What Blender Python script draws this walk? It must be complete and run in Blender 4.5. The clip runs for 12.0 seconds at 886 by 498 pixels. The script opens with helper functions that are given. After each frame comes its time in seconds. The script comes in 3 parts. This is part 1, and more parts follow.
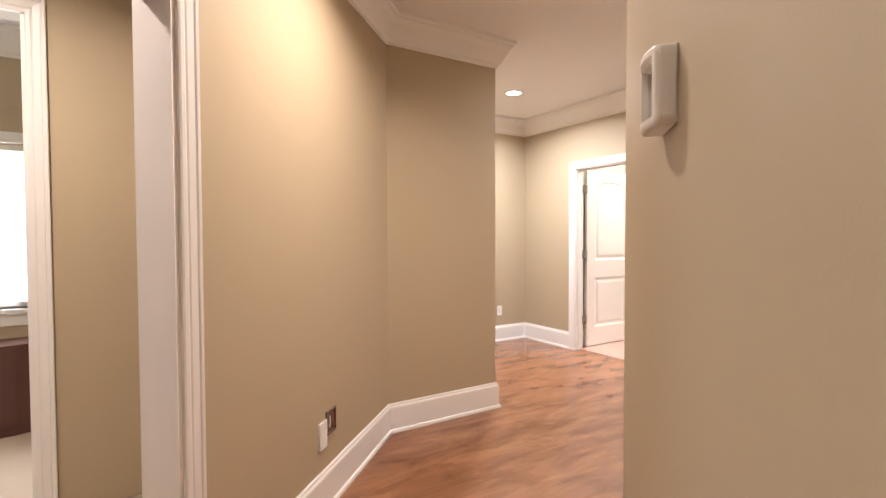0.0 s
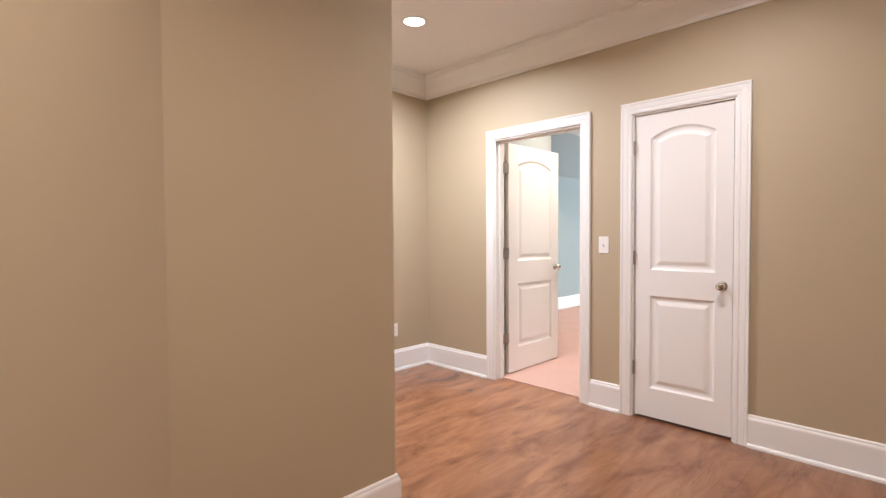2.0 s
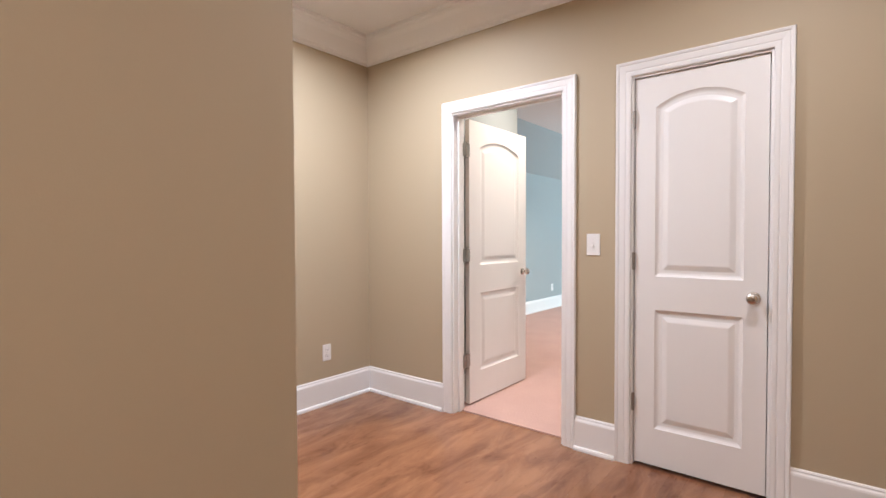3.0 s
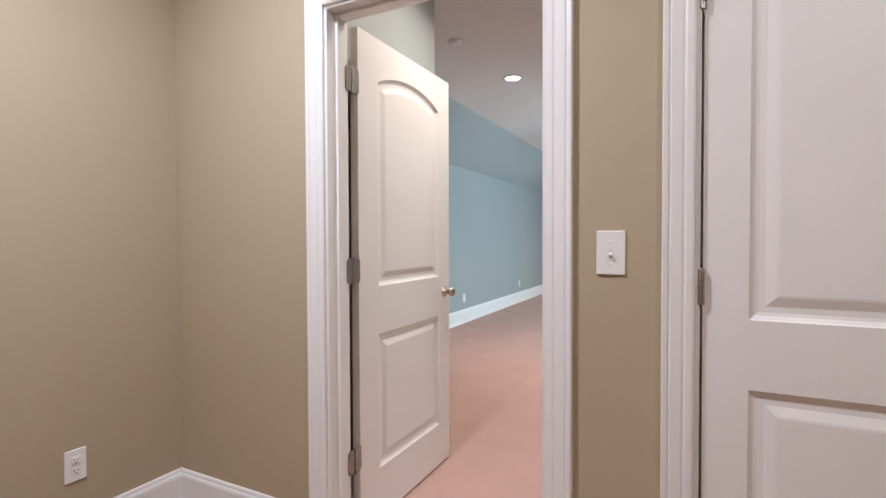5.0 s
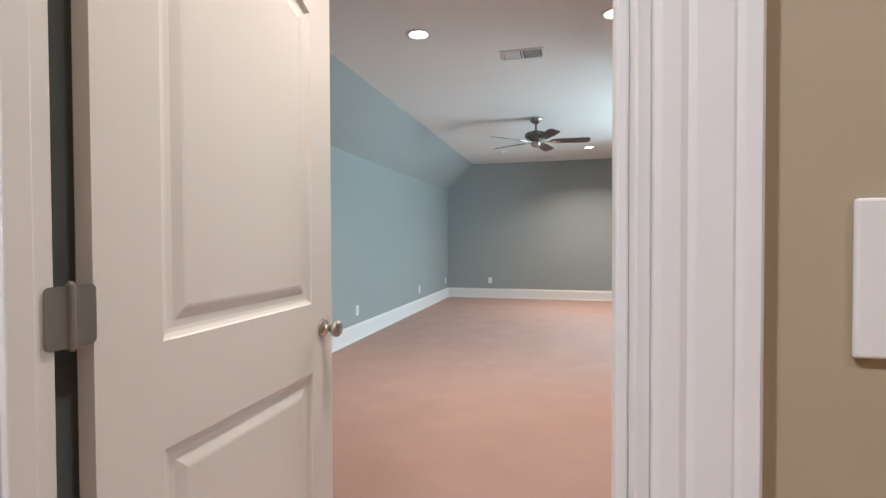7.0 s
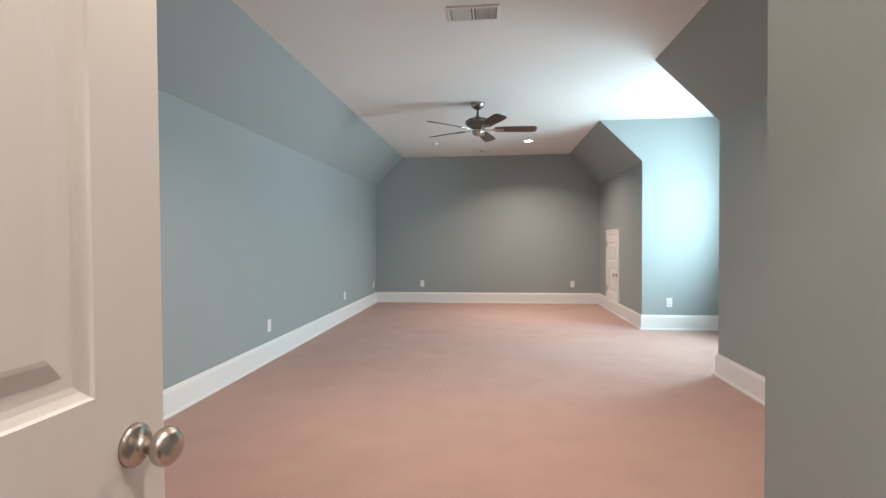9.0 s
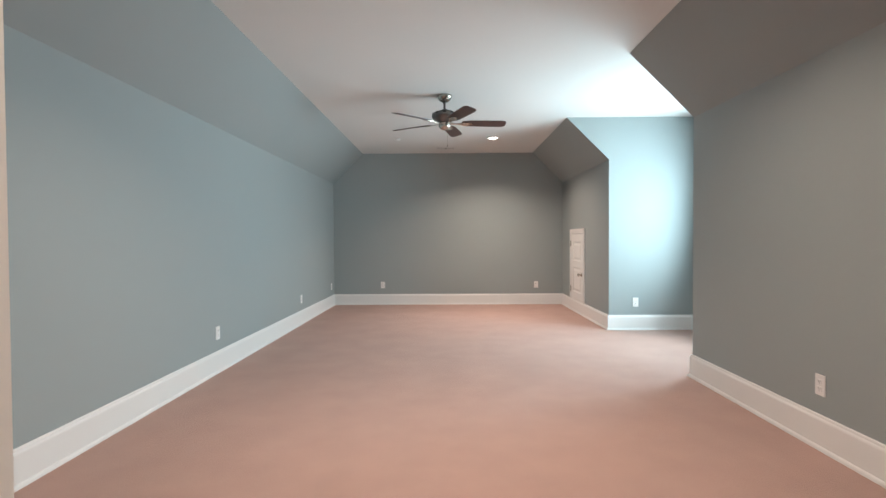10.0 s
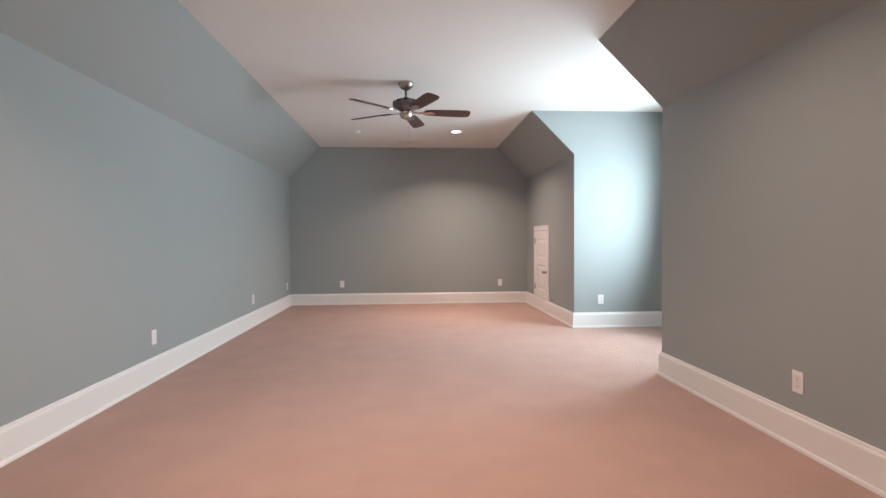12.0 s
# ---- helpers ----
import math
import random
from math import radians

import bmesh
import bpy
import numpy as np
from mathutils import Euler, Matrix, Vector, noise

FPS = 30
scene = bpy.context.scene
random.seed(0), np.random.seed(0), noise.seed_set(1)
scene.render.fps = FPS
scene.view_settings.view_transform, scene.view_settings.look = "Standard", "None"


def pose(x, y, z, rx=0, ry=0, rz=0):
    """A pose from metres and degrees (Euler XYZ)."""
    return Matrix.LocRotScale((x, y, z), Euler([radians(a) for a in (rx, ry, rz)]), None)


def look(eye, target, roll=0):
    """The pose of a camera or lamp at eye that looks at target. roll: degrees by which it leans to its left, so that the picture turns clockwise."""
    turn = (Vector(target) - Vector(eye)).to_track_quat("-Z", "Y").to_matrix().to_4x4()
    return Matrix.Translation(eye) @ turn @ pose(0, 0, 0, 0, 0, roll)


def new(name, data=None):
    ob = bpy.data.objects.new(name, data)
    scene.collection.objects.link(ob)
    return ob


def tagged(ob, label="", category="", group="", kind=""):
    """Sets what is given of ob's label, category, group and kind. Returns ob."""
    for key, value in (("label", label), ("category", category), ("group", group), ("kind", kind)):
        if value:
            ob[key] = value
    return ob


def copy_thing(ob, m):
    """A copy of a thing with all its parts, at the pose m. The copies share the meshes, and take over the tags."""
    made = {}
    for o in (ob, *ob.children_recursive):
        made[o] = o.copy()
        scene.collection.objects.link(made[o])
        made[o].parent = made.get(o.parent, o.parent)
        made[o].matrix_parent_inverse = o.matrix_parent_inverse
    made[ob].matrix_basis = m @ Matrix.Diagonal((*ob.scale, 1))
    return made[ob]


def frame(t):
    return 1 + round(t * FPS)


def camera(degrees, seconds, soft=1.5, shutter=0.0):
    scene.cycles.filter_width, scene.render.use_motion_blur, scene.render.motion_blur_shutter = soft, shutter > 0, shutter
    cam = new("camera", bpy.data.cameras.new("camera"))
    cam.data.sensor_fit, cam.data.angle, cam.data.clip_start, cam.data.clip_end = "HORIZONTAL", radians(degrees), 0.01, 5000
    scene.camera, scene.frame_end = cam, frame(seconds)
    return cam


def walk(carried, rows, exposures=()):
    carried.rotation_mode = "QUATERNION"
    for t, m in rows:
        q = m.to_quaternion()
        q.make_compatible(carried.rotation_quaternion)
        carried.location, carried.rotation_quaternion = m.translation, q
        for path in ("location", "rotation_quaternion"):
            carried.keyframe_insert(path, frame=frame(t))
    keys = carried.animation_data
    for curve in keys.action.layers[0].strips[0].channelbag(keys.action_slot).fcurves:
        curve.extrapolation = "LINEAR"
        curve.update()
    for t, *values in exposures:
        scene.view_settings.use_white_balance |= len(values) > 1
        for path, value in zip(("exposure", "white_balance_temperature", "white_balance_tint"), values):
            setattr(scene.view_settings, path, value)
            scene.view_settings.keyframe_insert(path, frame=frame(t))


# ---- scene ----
cam = camera(84.5, 12.0)
PATH = [
    (0, (3.971, -4.171, 1.301), (2.276, -3.111, 1.245), -0.2),
    (0.5, (3.673, -4.001, 1.293), (2.053, -2.83, 1.232), -0.2),
    (1, (3.357, -3.791, 1.261), (1.802, -2.534, 1.204), -0.3),
    (1.5, (3.02, -3.559, 1.232), (1.54, -2.214, 1.18), -0.3),
    (2, (2.726, -3.246, 1.242), (1.314, -1.831, 1.184), -0.3),
    (2.5, (2.421, -2.943, 1.229), (1.089, -1.452, 1.174), -0.2),
    (3, (2.146, -2.622, 1.211), (0.888, -1.068, 1.161), -0.2),
    (5, (1.291, -1.386, 1.206), (0.382, 0.395, 1.162), -0.2),
    (5.5, (1.152, -1.116, 1.208), (0.347, 0.714, 1.167), -0.2),
    (6, (1.023, -0.874, 1.203), (0.322, 0.998, 1.163), -0.1),
    (6.5, (0.926, -0.646, 1.195), (0.334, 1.264, 1.155), -0.1),
    (7, (0.853, -0.431, 1.195), (0.351, 1.504, 1.156), -0.2),
    (9, (0.593, 0.324, 1.196), (0.394, 2.313, 1.155), -0.3),
    (9.5, (0.547, 0.46, 1.192), (0.43, 2.456, 1.15), -0.3),
    (10, (0.468, 0.598, 1.179), (0.448, 2.597, 1.14), -0.3),
    (10.5, (0.48, 0.698, 1.168), (0.513, 2.698, 1.126), -0.3),
    (11, (0.483, 0.774, 1.147), (0.555, 2.773, 1.108), -0.3),
    (12, (0.476, 0.856, 1.131), (0.609, 2.851, 1.091), -0.3),
]
walk(cam, [(t, look(eye, target, roll)) for t, eye, target, roll in PATH],
     [(0, 1.1, 6500, 13), (1.0, 0.95, 6450, 13), (2.5, 0.70, 6100, 13), (5.0, 0.17, 5950, 12), (7.0, 0.06, 6050, 11), (9.0, 0.0, 6300, 13),
      (10.0, -0.02, 6400, 14), (11.0, -0.05, 6650, 18), (12.0, -0.09, 6850, 24)])

# ---------------------------------------------------------------- world, lights
world = bpy.data.worlds.new("sky")
scene.world = world
world.use_nodes = True
wn = world.node_tree
sky = wn.nodes.new("ShaderNodeTexSky")
sky.sky_type = "NISHITA"
sky.sun_disc = False
sky.sun_elevation, sky.sun_rotation = radians(40), radians(200)
wn.nodes["Background"].inputs[1].default_value = 0.12
wn.links.new(sky.outputs[0], wn.nodes["Background"].inputs[0])

CEIL = 2.727          # ceiling height
WARM = (1.0, 0.85, 0.74)
COOL = (0.665, 0.938, 1.0)
SOFT_WARM = (1.0, 0.95, 0.93)
SOFT_COOL = (0.96, 0.97, 1.03)
ROOM_WARM = (1.0, 0.84, 0.68)
# recessed lights: x, y, watts, colour, spread
# fourth and sixth are unseen, added to light the thermostat wall and open door
CANS = [(0.165, -0.95, 29, SOFT_COOL, 160), (1.94, -0.95, 11.5, SOFT_WARM, 165), (2.30, -3.20, 15, WARM, 142), (3.75, -4.85, 3.5, WARM, 140), (2.05, -4.80, 16, WARM, 150),
        (0.58, 0.74, 14.5, ROOM_WARM, 130), (-0.24, 3.08, 12, ROOM_WARM, 122), (1.15, 3.10, 27, ROOM_WARM, 140), (1.165, 8.09, 36, ROOM_WARM, 136)]


def area_lamp(name, m, power, colour, sx, sy=0, spread=180):
    d = bpy.data.lights.new(name, "AREA")
    d.energy, d.color, d.spread = power, colour, radians(spread)
    d.shape = "RECTANGLE" if sy else "DISK"
    d.size = sx
    if sy:
        d.size_y = sy
    ob = new(name, d)
    ob.matrix_world = m
    return ob


for x, y, watts, colour, spread in CANS:
    area_lamp("can_light", pose(x, y, CEIL - 0.014), watts, colour, 0.13, spread=spread)
# daylight in the dormer window's opening and in the window of the room off the hall
area_lamp("dormer_daylight", look((3.83, 5.78, 1.46), (2.0, 5.78, 1.62)), 118.0, COOL, 0.95, 1.3, spread=150)
area_lamp("side_daylight", look((-0.53, -5.4, 1.37), (3, -5.4, 1.37)), 20.0, (0.95, 0.98, 1.0), 1.0, 1.1)


# ---------------------------------------------------------------- materials
def material(name, base, rough=0.6, metal=0.0, var=0.06, scale=6.0, fine=180.0, bump=0.15, dist=0.002,
             emit=None, strength=0.0, coat=0.0, stretch=(1, 1, 1), dark=None):
    m = bpy.data.materials.new(name)
    m.use_nodes = True
    nt = m.node_tree
    b = nt.nodes["Principled BSDF"]
    b.inputs["Roughness"].default_value = rough
    b.inputs["Metallic"].default_value = metal
    b.inputs["Coat Weight"].default_value = coat
    tc = nt.nodes.new("ShaderNodeTexCoord")
    mp = nt.nodes.new("ShaderNodeMapping")
    mp.inputs["Scale"].default_value = stretch
    nt.links.new(tc.outputs["Object"], mp.inputs[0])
    big = nt.nodes.new("ShaderNodeTexNoise")
    big.inputs["Scale"].default_value = scale
    big.inputs["Detail"].default_value = 5
    small = nt.nodes.new("ShaderNodeTexNoise")
    small.inputs["Scale"].default_value = fine
    small.inputs["Detail"].default_value = 3
    for n in (big, small):
        nt.links.new(mp.outputs[0], n.inputs["Vector"])
    mix = nt.nodes.new("ShaderNodeMix")
    mix.data_type = "RGBA"
    lo = dark if dark else tuple(c * (1 - var) for c in base)
    hi = tuple(min(1, c * (1 + var)) for c in base)
    mix.inputs[6].default_value = (*lo, 1)
    mix.inputs[7].default_value = (*hi, 1)
    add = nt.nodes.new("ShaderNodeMath")
    add.operation = "MULTIPLY_ADD"
    add.inputs[1].default_value = 0.35
    nt.links.new(small.outputs[0], add.inputs[0])
    sub = nt.nodes.new("ShaderNodeMath")
    sub.operation = "MULTIPLY"
    sub.inputs[1].default_value = 0.65
    nt.links.new(big.outputs[0], sub.inputs[0])
    nt.links.new(sub.outputs[0], add.inputs[2])
    nt.links.new(add.outputs[0], mix.inputs[0])
    nt.links.new(mix.outputs[2], b.inputs["Base Color"])
    bp = nt.nodes.new("ShaderNodeBump")
    bp.inputs["Strength"].default_value = bump
    bp.inputs["Distance"].default_value = dist
    nt.links.new(small.outputs[0], bp.inputs["Height"])
    nt.links.new(bp.outputs[0], b.inputs["Normal"])
    if emit:
        b.inputs["Emission Color"].default_value = (*emit, 1)
        b.inputs["Emission Strength"].default_value = strength
    return m


def wood_floor_material():
    m = material("oak_floor", (0.44, 0.235, 0.14), rough=0.33, bump=0.08, dist=0.001, coat=0.15)
    nt = m.node_tree
    b = nt.nodes["Principled BSDF"]
    tc = nt.nodes.new("ShaderNodeTexCoord")
    info = nt.nodes.new("ShaderNodeObjectInfo")
    isl = nt.nodes.new("ShaderNodeNewGeometry")
    rnd = nt.nodes.new("ShaderNodeMath")
    rnd.operation = "ADD"
    nt.links.new(info.outputs["Random"], rnd.inputs[0])
    nt.links.new(isl.outputs["Random Per Island"], rnd.inputs[1])
    off = nt.nodes.new("ShaderNodeVectorMath")
    off.operation = "MULTIPLY_ADD"
    comb = nt.nodes.new("ShaderNodeCombineXYZ")
    for k in (0, 1, 2):
        nt.links.new(rnd.outputs[0], comb.inputs[k])
    off.inputs[1].default_value = (31, 17, 9)
    nt.links.new(comb.outputs[0], off.inputs[0])
    nt.links.new(tc.outputs["Object"], off.inputs[2])
    mp = nt.nodes.new("ShaderNodeMapping")
    mp.inputs["Scale"].default_value = (3.4, 0.5, 1)
    nt.links.new(off.outputs[0], mp.inputs[0])
    n1 = nt.nodes.new("ShaderNodeTexNoise")
    n1.inputs["Scale"].default_value = 1.6
    n1.inputs["Detail"].default_value = 6
    n1.inputs["Distortion"].default_value = 2.2
    nt.links.new(mp.outputs[0], n1.inputs["Vector"])
    # broad figure that runs on from board to board, and dark flecks
    mp2 = nt.nodes.new("ShaderNodeMapping")
    mp2.inputs["Scale"].default_value = (2.6, 0.8, 1)
    mp2.inputs["Rotation"].default_value = (0, 0, 0.06)
    nt.links.new(isl.outputs["Position"], mp2.inputs[0])
    n2 = nt.nodes.new("ShaderNodeTexNoise")
    n2.inputs["Scale"].default_value = 2.6
    n2.inputs["Detail"].default_value = 9
    n2.inputs["Roughness"].default_value = 0.62
    n2.inputs["Distortion"].default_value = 0.7
    nt.links.new(mp2.outputs[0], n2.inputs["Vector"])
    blend = nt.nodes.new("ShaderNodeMix")
    blend.inputs[0].default_value = 0.80
    nt.links.new(n1.outputs[0], blend.inputs[2])
    nt.links.new(n2.outputs[0], blend.inputs[3])
    mp3 = nt.nodes.new("ShaderNodeMapping")
    mp3.inputs["Scale"].default_value = (15, 3.2, 1)
    nt.links.new(off.outputs[0], mp3.inputs[0])
    n3 = nt.nodes.new("ShaderNodeTexNoise")
    n3.inputs["Scale"].default_value = 1.5
    n3.inputs["Detail"].default_value = 4
    n3.inputs["Distortion"].default_value = 2.0
    nt.links.new(mp3.outputs[0], n3.inputs["Vector"])
    fl = nt.nodes.new("ShaderNodeMapRange")
    fl.inputs["From Min"].default_value = 0.665
    fl.inputs["From Max"].default_value = 0.70
    fl.inputs["To Max"].default_value = 0.10
    nt.links.new(n3.outputs[0], fl.inputs[0])
    figure = nt.nodes.new("ShaderNodeMath")
    figure.operation = "SUBTRACT"
    nt.links.new(blend.outputs[0], figure.inputs[0])
    nt.links.new(fl.outputs[0], figure.inputs[1])
    ramp = nt.nodes.new("ShaderNodeValToRGB")
    e = ramp.color_ramp.elements
    e[0].position, e[0].color = 0.36, (0.150, 0.058, 0.028, 1)
    e[1].position, e[1].color = 0.62, (0.30, 0.142, 0.072, 1)
    mid = ramp.color_ramp.elements.new(0.48)
    mid.color = (0.228, 0.098, 0.048, 1)
    nt.links.new(figure.outputs[0], ramp.inputs[0])
    hsv = nt.nodes.new("ShaderNodeHueSaturation")
    mr = nt.nodes.new("ShaderNodeMapRange")
    mr.inputs["From Max"].default_value = 2.0
    mr.inputs["To Min"].default_value = 0.93
    mr.inputs["To Max"].default_value = 1.08
    nt.links.new(rnd.outputs[0], mr.inputs[0])
    nt.links.new(mr.outputs[0], hsv.inputs["Value"])
    nt.links.new(ramp.outputs[0], hsv.inputs["Color"])
    nt.links.new(hsv.outputs[0], b.inputs["Base Color"])
    rr = nt.nodes.new("ShaderNodeMapRange")
    rr.inputs["To Min"].default_value = 0.17
    rr.inputs["To Max"].default_value = 0.30
    nt.links.new(n1.outputs[0], rr.inputs[0])
    nt.links.new(rr.outputs[0], b.inputs["Roughness"])
    return m


M_TAN = material("tan_wall_paint", (0.45, 0.368, 0.250), 0.62, var=0.03, scale=1.6, fine=260, bump=0.12, dist=0.0012)
M_BLUE = material("blue_grey_wall_paint", (0.322, 0.355, 0.353), 0.62, var=0.03, scale=1.4, fine=260, bump=0.12, dist=0.0012)
M_CEIL = material("ceiling_paint", (0.76, 0.74, 0.72), 0.8, var=0.02, scale=1.5, fine=220, bump=0.12, dist=0.0015)
M_TRIM = material("white_trim_paint", (0.80, 0.785, 0.77), 0.34, var=0.02, scale=3, fine=90, bump=0.04, dist=0.0008)
M_DOOR = material("white_door_paint", (0.80, 0.78, 0.76), 0.36, var=0.02, scale=3, fine=40, bump=0.05, dist=0.0008, stretch=(1, 1, 0.08))
M_CARPET = material("beige_pink_carpet", (0.53, 0.345, 0.295), 0.95, var=0.17, scale=3.0, fine=420, bump=0.9, dist=0.006)
M_WOOD = wood_floor_material()
M_NICKEL = material("satin_nickel", (0.52, 0.47, 0.42), 0.27, 1.0, var=0.05, scale=30, fine=400, bump=0.05, dist=0.0004)
M_HINGE = material("brushed_hinge_metal", (0.36, 0.33, 0.30), 0.42, 1.0, var=0.06, scale=40, fine=500, bump=0.08, dist=0.0004)
M_PEWTER = material("pewter_fan_metal", (0.20, 0.185, 0.18), 0.32, 1.0, var=0.08, scale=20, fine=200, bump=0.05, dist=0.0005)
M_BLADE = material("dark_walnut_blade", (0.06, 0.026, 0.022), 0.42, var=0.35, scale=5, fine=60, bump=0.12, dist=0.0006, stretch=(1, 9, 1))
M_PLATE = material("white_plastic", (0.82, 0.80, 0.78), 0.35, var=0.015, scale=20, fine=200, bump=0.02, dist=0.0003)
# near-black colour that stands in for the shade inside slots and gaps
M_SLOT_SHADE = material("dark_slot", (0.03, 0.028, 0.025), 0.7, var=0.2, scale=40)
M_SCREEN = material("grey_lcd", (0.19, 0.19, 0.155), 0.25, var=0.06, scale=30, bump=0.0)
M_GRILLE = material("white_grille_metal", (0.72, 0.70, 0.68), 0.4, var=0.03, scale=30, bump=0.02)
M_BULB = material("lamp_lens", (0.9, 0.88, 0.85), 0.5, var=0.01, emit=(1.0, 0.92, 0.82), strength=9.0)
M_GLASS = bpy.data.materials.new("window_glass")
M_GLASS.use_nodes = True
g = M_GLASS.node_tree.nodes["Principled BSDF"]
g.inputs["Transmission Weight"].default_value = 1.0
g.inputs["Roughness"].default_value = 0.0
g.inputs["IOR"].default_value = 1.45
M_BACK = material("bright_overcast_sky", (0.8, 0.85, 0.9), 0.9, var=0.02, emit=(0.93, 0.97, 1.0), strength=3.0)
M_BROWN = material("dark_brown_wood", (0.10, 0.04, 0.032), 0.38, var=0.25, scale=6, fine=80, bump=0.08, stretch=(8, 8, 1))
M_BOXDARK = material("junction_box_brown", (0.14, 0.085, 0.06), 0.6, var=0.3, scale=40, fine=200, bump=0.2)
M_BRASSWIRE = material("copper_wire", (0.5, 0.25, 0.13), 0.35, 1.0, var=0.1, scale=40)


# ---------------------------------------------------------------- mesh helpers
def part(name, bm, mat, parent=None, label="", smooth=False):
    bmesh.ops.recalc_face_normals(bm, faces=bm.faces)
    me = bpy.data.meshes.new(name)
    bm.to_mesh(me)
    bm.free()
    me.materials.append(mat)
    if smooth:
        for p in me.polygons:
            p.use_smooth = True
    ob = new(name, me)
    if parent:
        ob.parent = parent
    if label:
        ob["label"] = label
    return ob


def structure(ob, label):
    return tagged(ob, label, ob.name.split("_")[0].split(".")[0], kind="structure")


def empty(name, m, label, category, group="", kind=""):
    e = new(name)
    e.matrix_world = m
    e.empty_display_size = 0.05
    return tagged(e, label, category, group, kind)


def add_box(bm, x0, x1, y0, y1, z0, z1, bevel=0.0, seg=2):
    r = bmesh.ops.create_cube(bm, size=1)
    vs = r["verts"]
    for v in vs:
        v.co = Vector(((x0 + x1) / 2 + v.co.x * (x1 - x0), (y0 + y1) / 2 + v.co.y * (y1 - y0), (z0 + z1) / 2 + v.co.z * (z1 - z0)))
    if bevel:
        es = list({e for v in vs for e in v.link_edges})
        bmesh.ops.bevel(bm, geom=es, offset=bevel, segments=seg, affect="EDGES", profile=0.5)
    return bm


def box(*a, **k):
    return add_box(bmesh.new(), *a, **k)


def prism(poly, mapper, depth):
    """A closed prism of a flat outline; mapper(a, b, d) gives the place at depth d."""
    bm = bmesh.new()
    f = [bm.verts.new(mapper(a, b, 0)) for a, b in poly]
    k = [bm.verts.new(mapper(a, b, depth)) for a, b in poly]
    n = len(poly)
    bm.faces.new(f)
    bm.faces.new(k[::-1])
    bm.normal_update()
    for i in range(n):
        j = (i + 1) % n
        bm.faces.new((f[i], k[i], k[j], f[j]))
    bmesh.ops.triangulate(bm, faces=[q for q in bm.faces if len(q.verts) > 4])
    return bm


def add_lathe(bm, profile, m=Matrix(), n=28):
    """Turns (radius, height) points about the z axis."""
    rings = []
    for r, h in profile:
        if r < 1e-6:
            rings.append([bm.verts.new(m @ Vector((0, 0, h)))])
        else:
            rings.append([bm.verts.new(m @ Vector((r * math.cos(2 * math.pi * i / n), r * math.sin(2 * math.pi * i / n), h))) for i in range(n)])
    for a, b in zip(rings, rings[1:]):
        for i in range(n):
            j = (i + 1) % n
            if len(a) == 1 and len(b) == 1:
                continue
            if len(a) == 1:
                bm.faces.new((a[0], b[i], b[j]))
            elif len(b) == 1:
                bm.faces.new((a[i], a[j], b[0]))
            else:
                bm.faces.new((a[i], a[j], b[j], b[i]))
    return bm


def lathe(profile, m=Matrix(), n=28):
    return add_lathe(bmesh.new(), profile, m, n)


def sweep(path, profile, mapper, closed_profile=True):
    """Runs a profile of (offset, height) along a flat path with mitred corners; offset is to the left of the way."""
    bm = bmesh.new()
    pts = [Vector(p) for p in path]
    rings = []
    for i, p in enumerate(pts):
        ds = []
        if i > 0:
            ds.append((p - pts[i - 1]).normalized())
        if i < len(pts) - 1:
            ds.append((pts[i + 1] - p).normalized())
        ns = [Vector((-d.y, d.x)) for d in ds]
        m = ns[0] if len(ns) == 1 else (ns[0] + ns[1]) / (1 + ns[0].dot(ns[1]))
        rings.append([bm.verts.new(mapper(p.x + m.x * o, p.y + m.y * o, h)) for o, h in profile])
    n = len(profile)
    for a, b in zip(rings, rings[1:]):
        for i in range(n):
            j = (i + 1) % n
            bm.faces.new((a[i], a[j], b[j], b[i]))
    bm.faces.new(rings[0][::-1])
    bm.faces.new(rings[-1])
    return bm


def flat(x, y, h):
    return (x, y, h)


BASE = [(0.0, 0.0), (0.0, 0.19), (0.006, 0.19), (0.010, 0.183), (0.010, 0.176), (0.015, 0.168), (0.017, 0.160), (0.017, 0.022),
        (0.024, 0.020), (0.029, 0.012), (0.030, 0.0)]
CROWN = [(0.0, 0.0), (0.0, -0.19), (0.010, -0.19), (0.013, -0.172), (0.028, -0.160), (0.050, -0.118), (0.072, -0.072), (0.092, -0.045),
         (0.097, -0.030), (0.110, -0.022), (0.112, 0.0)]
CASING = [(0.0, 0.0), (0.0, 0.012), (0.006, 0.015), (0.020, 0.016), (0.026, 0.0135), (0.032, 0.0165), (0.058, 0.019), (0.061, 0.0165),
          (0.066, 0.021), (0.077, 0.023), (0.080, 0.020), (0.080, 0.0)]
CASING = [(o * 0.95, h * 0.9) for o, h in CASING]      # a slim moulding


def baseboard(path, label, z=0.0, name="baseboard"):
    return structure(part(name, sweep(path, [(o, h + z) for o, h in BASE], flat), M_TRIM), label)


def casing(u0, u1, top, mapper, label, bottom=0.0):
    """Moulded trim round an opening; mapper(u, z, d) gives the place d proud of the wall."""
    bm = sweep([(u0, bottom), (u0, top), (u1, top), (u1, bottom)], CASING, mapper)
    return structure(part("trim", bm, M_TRIM), label)


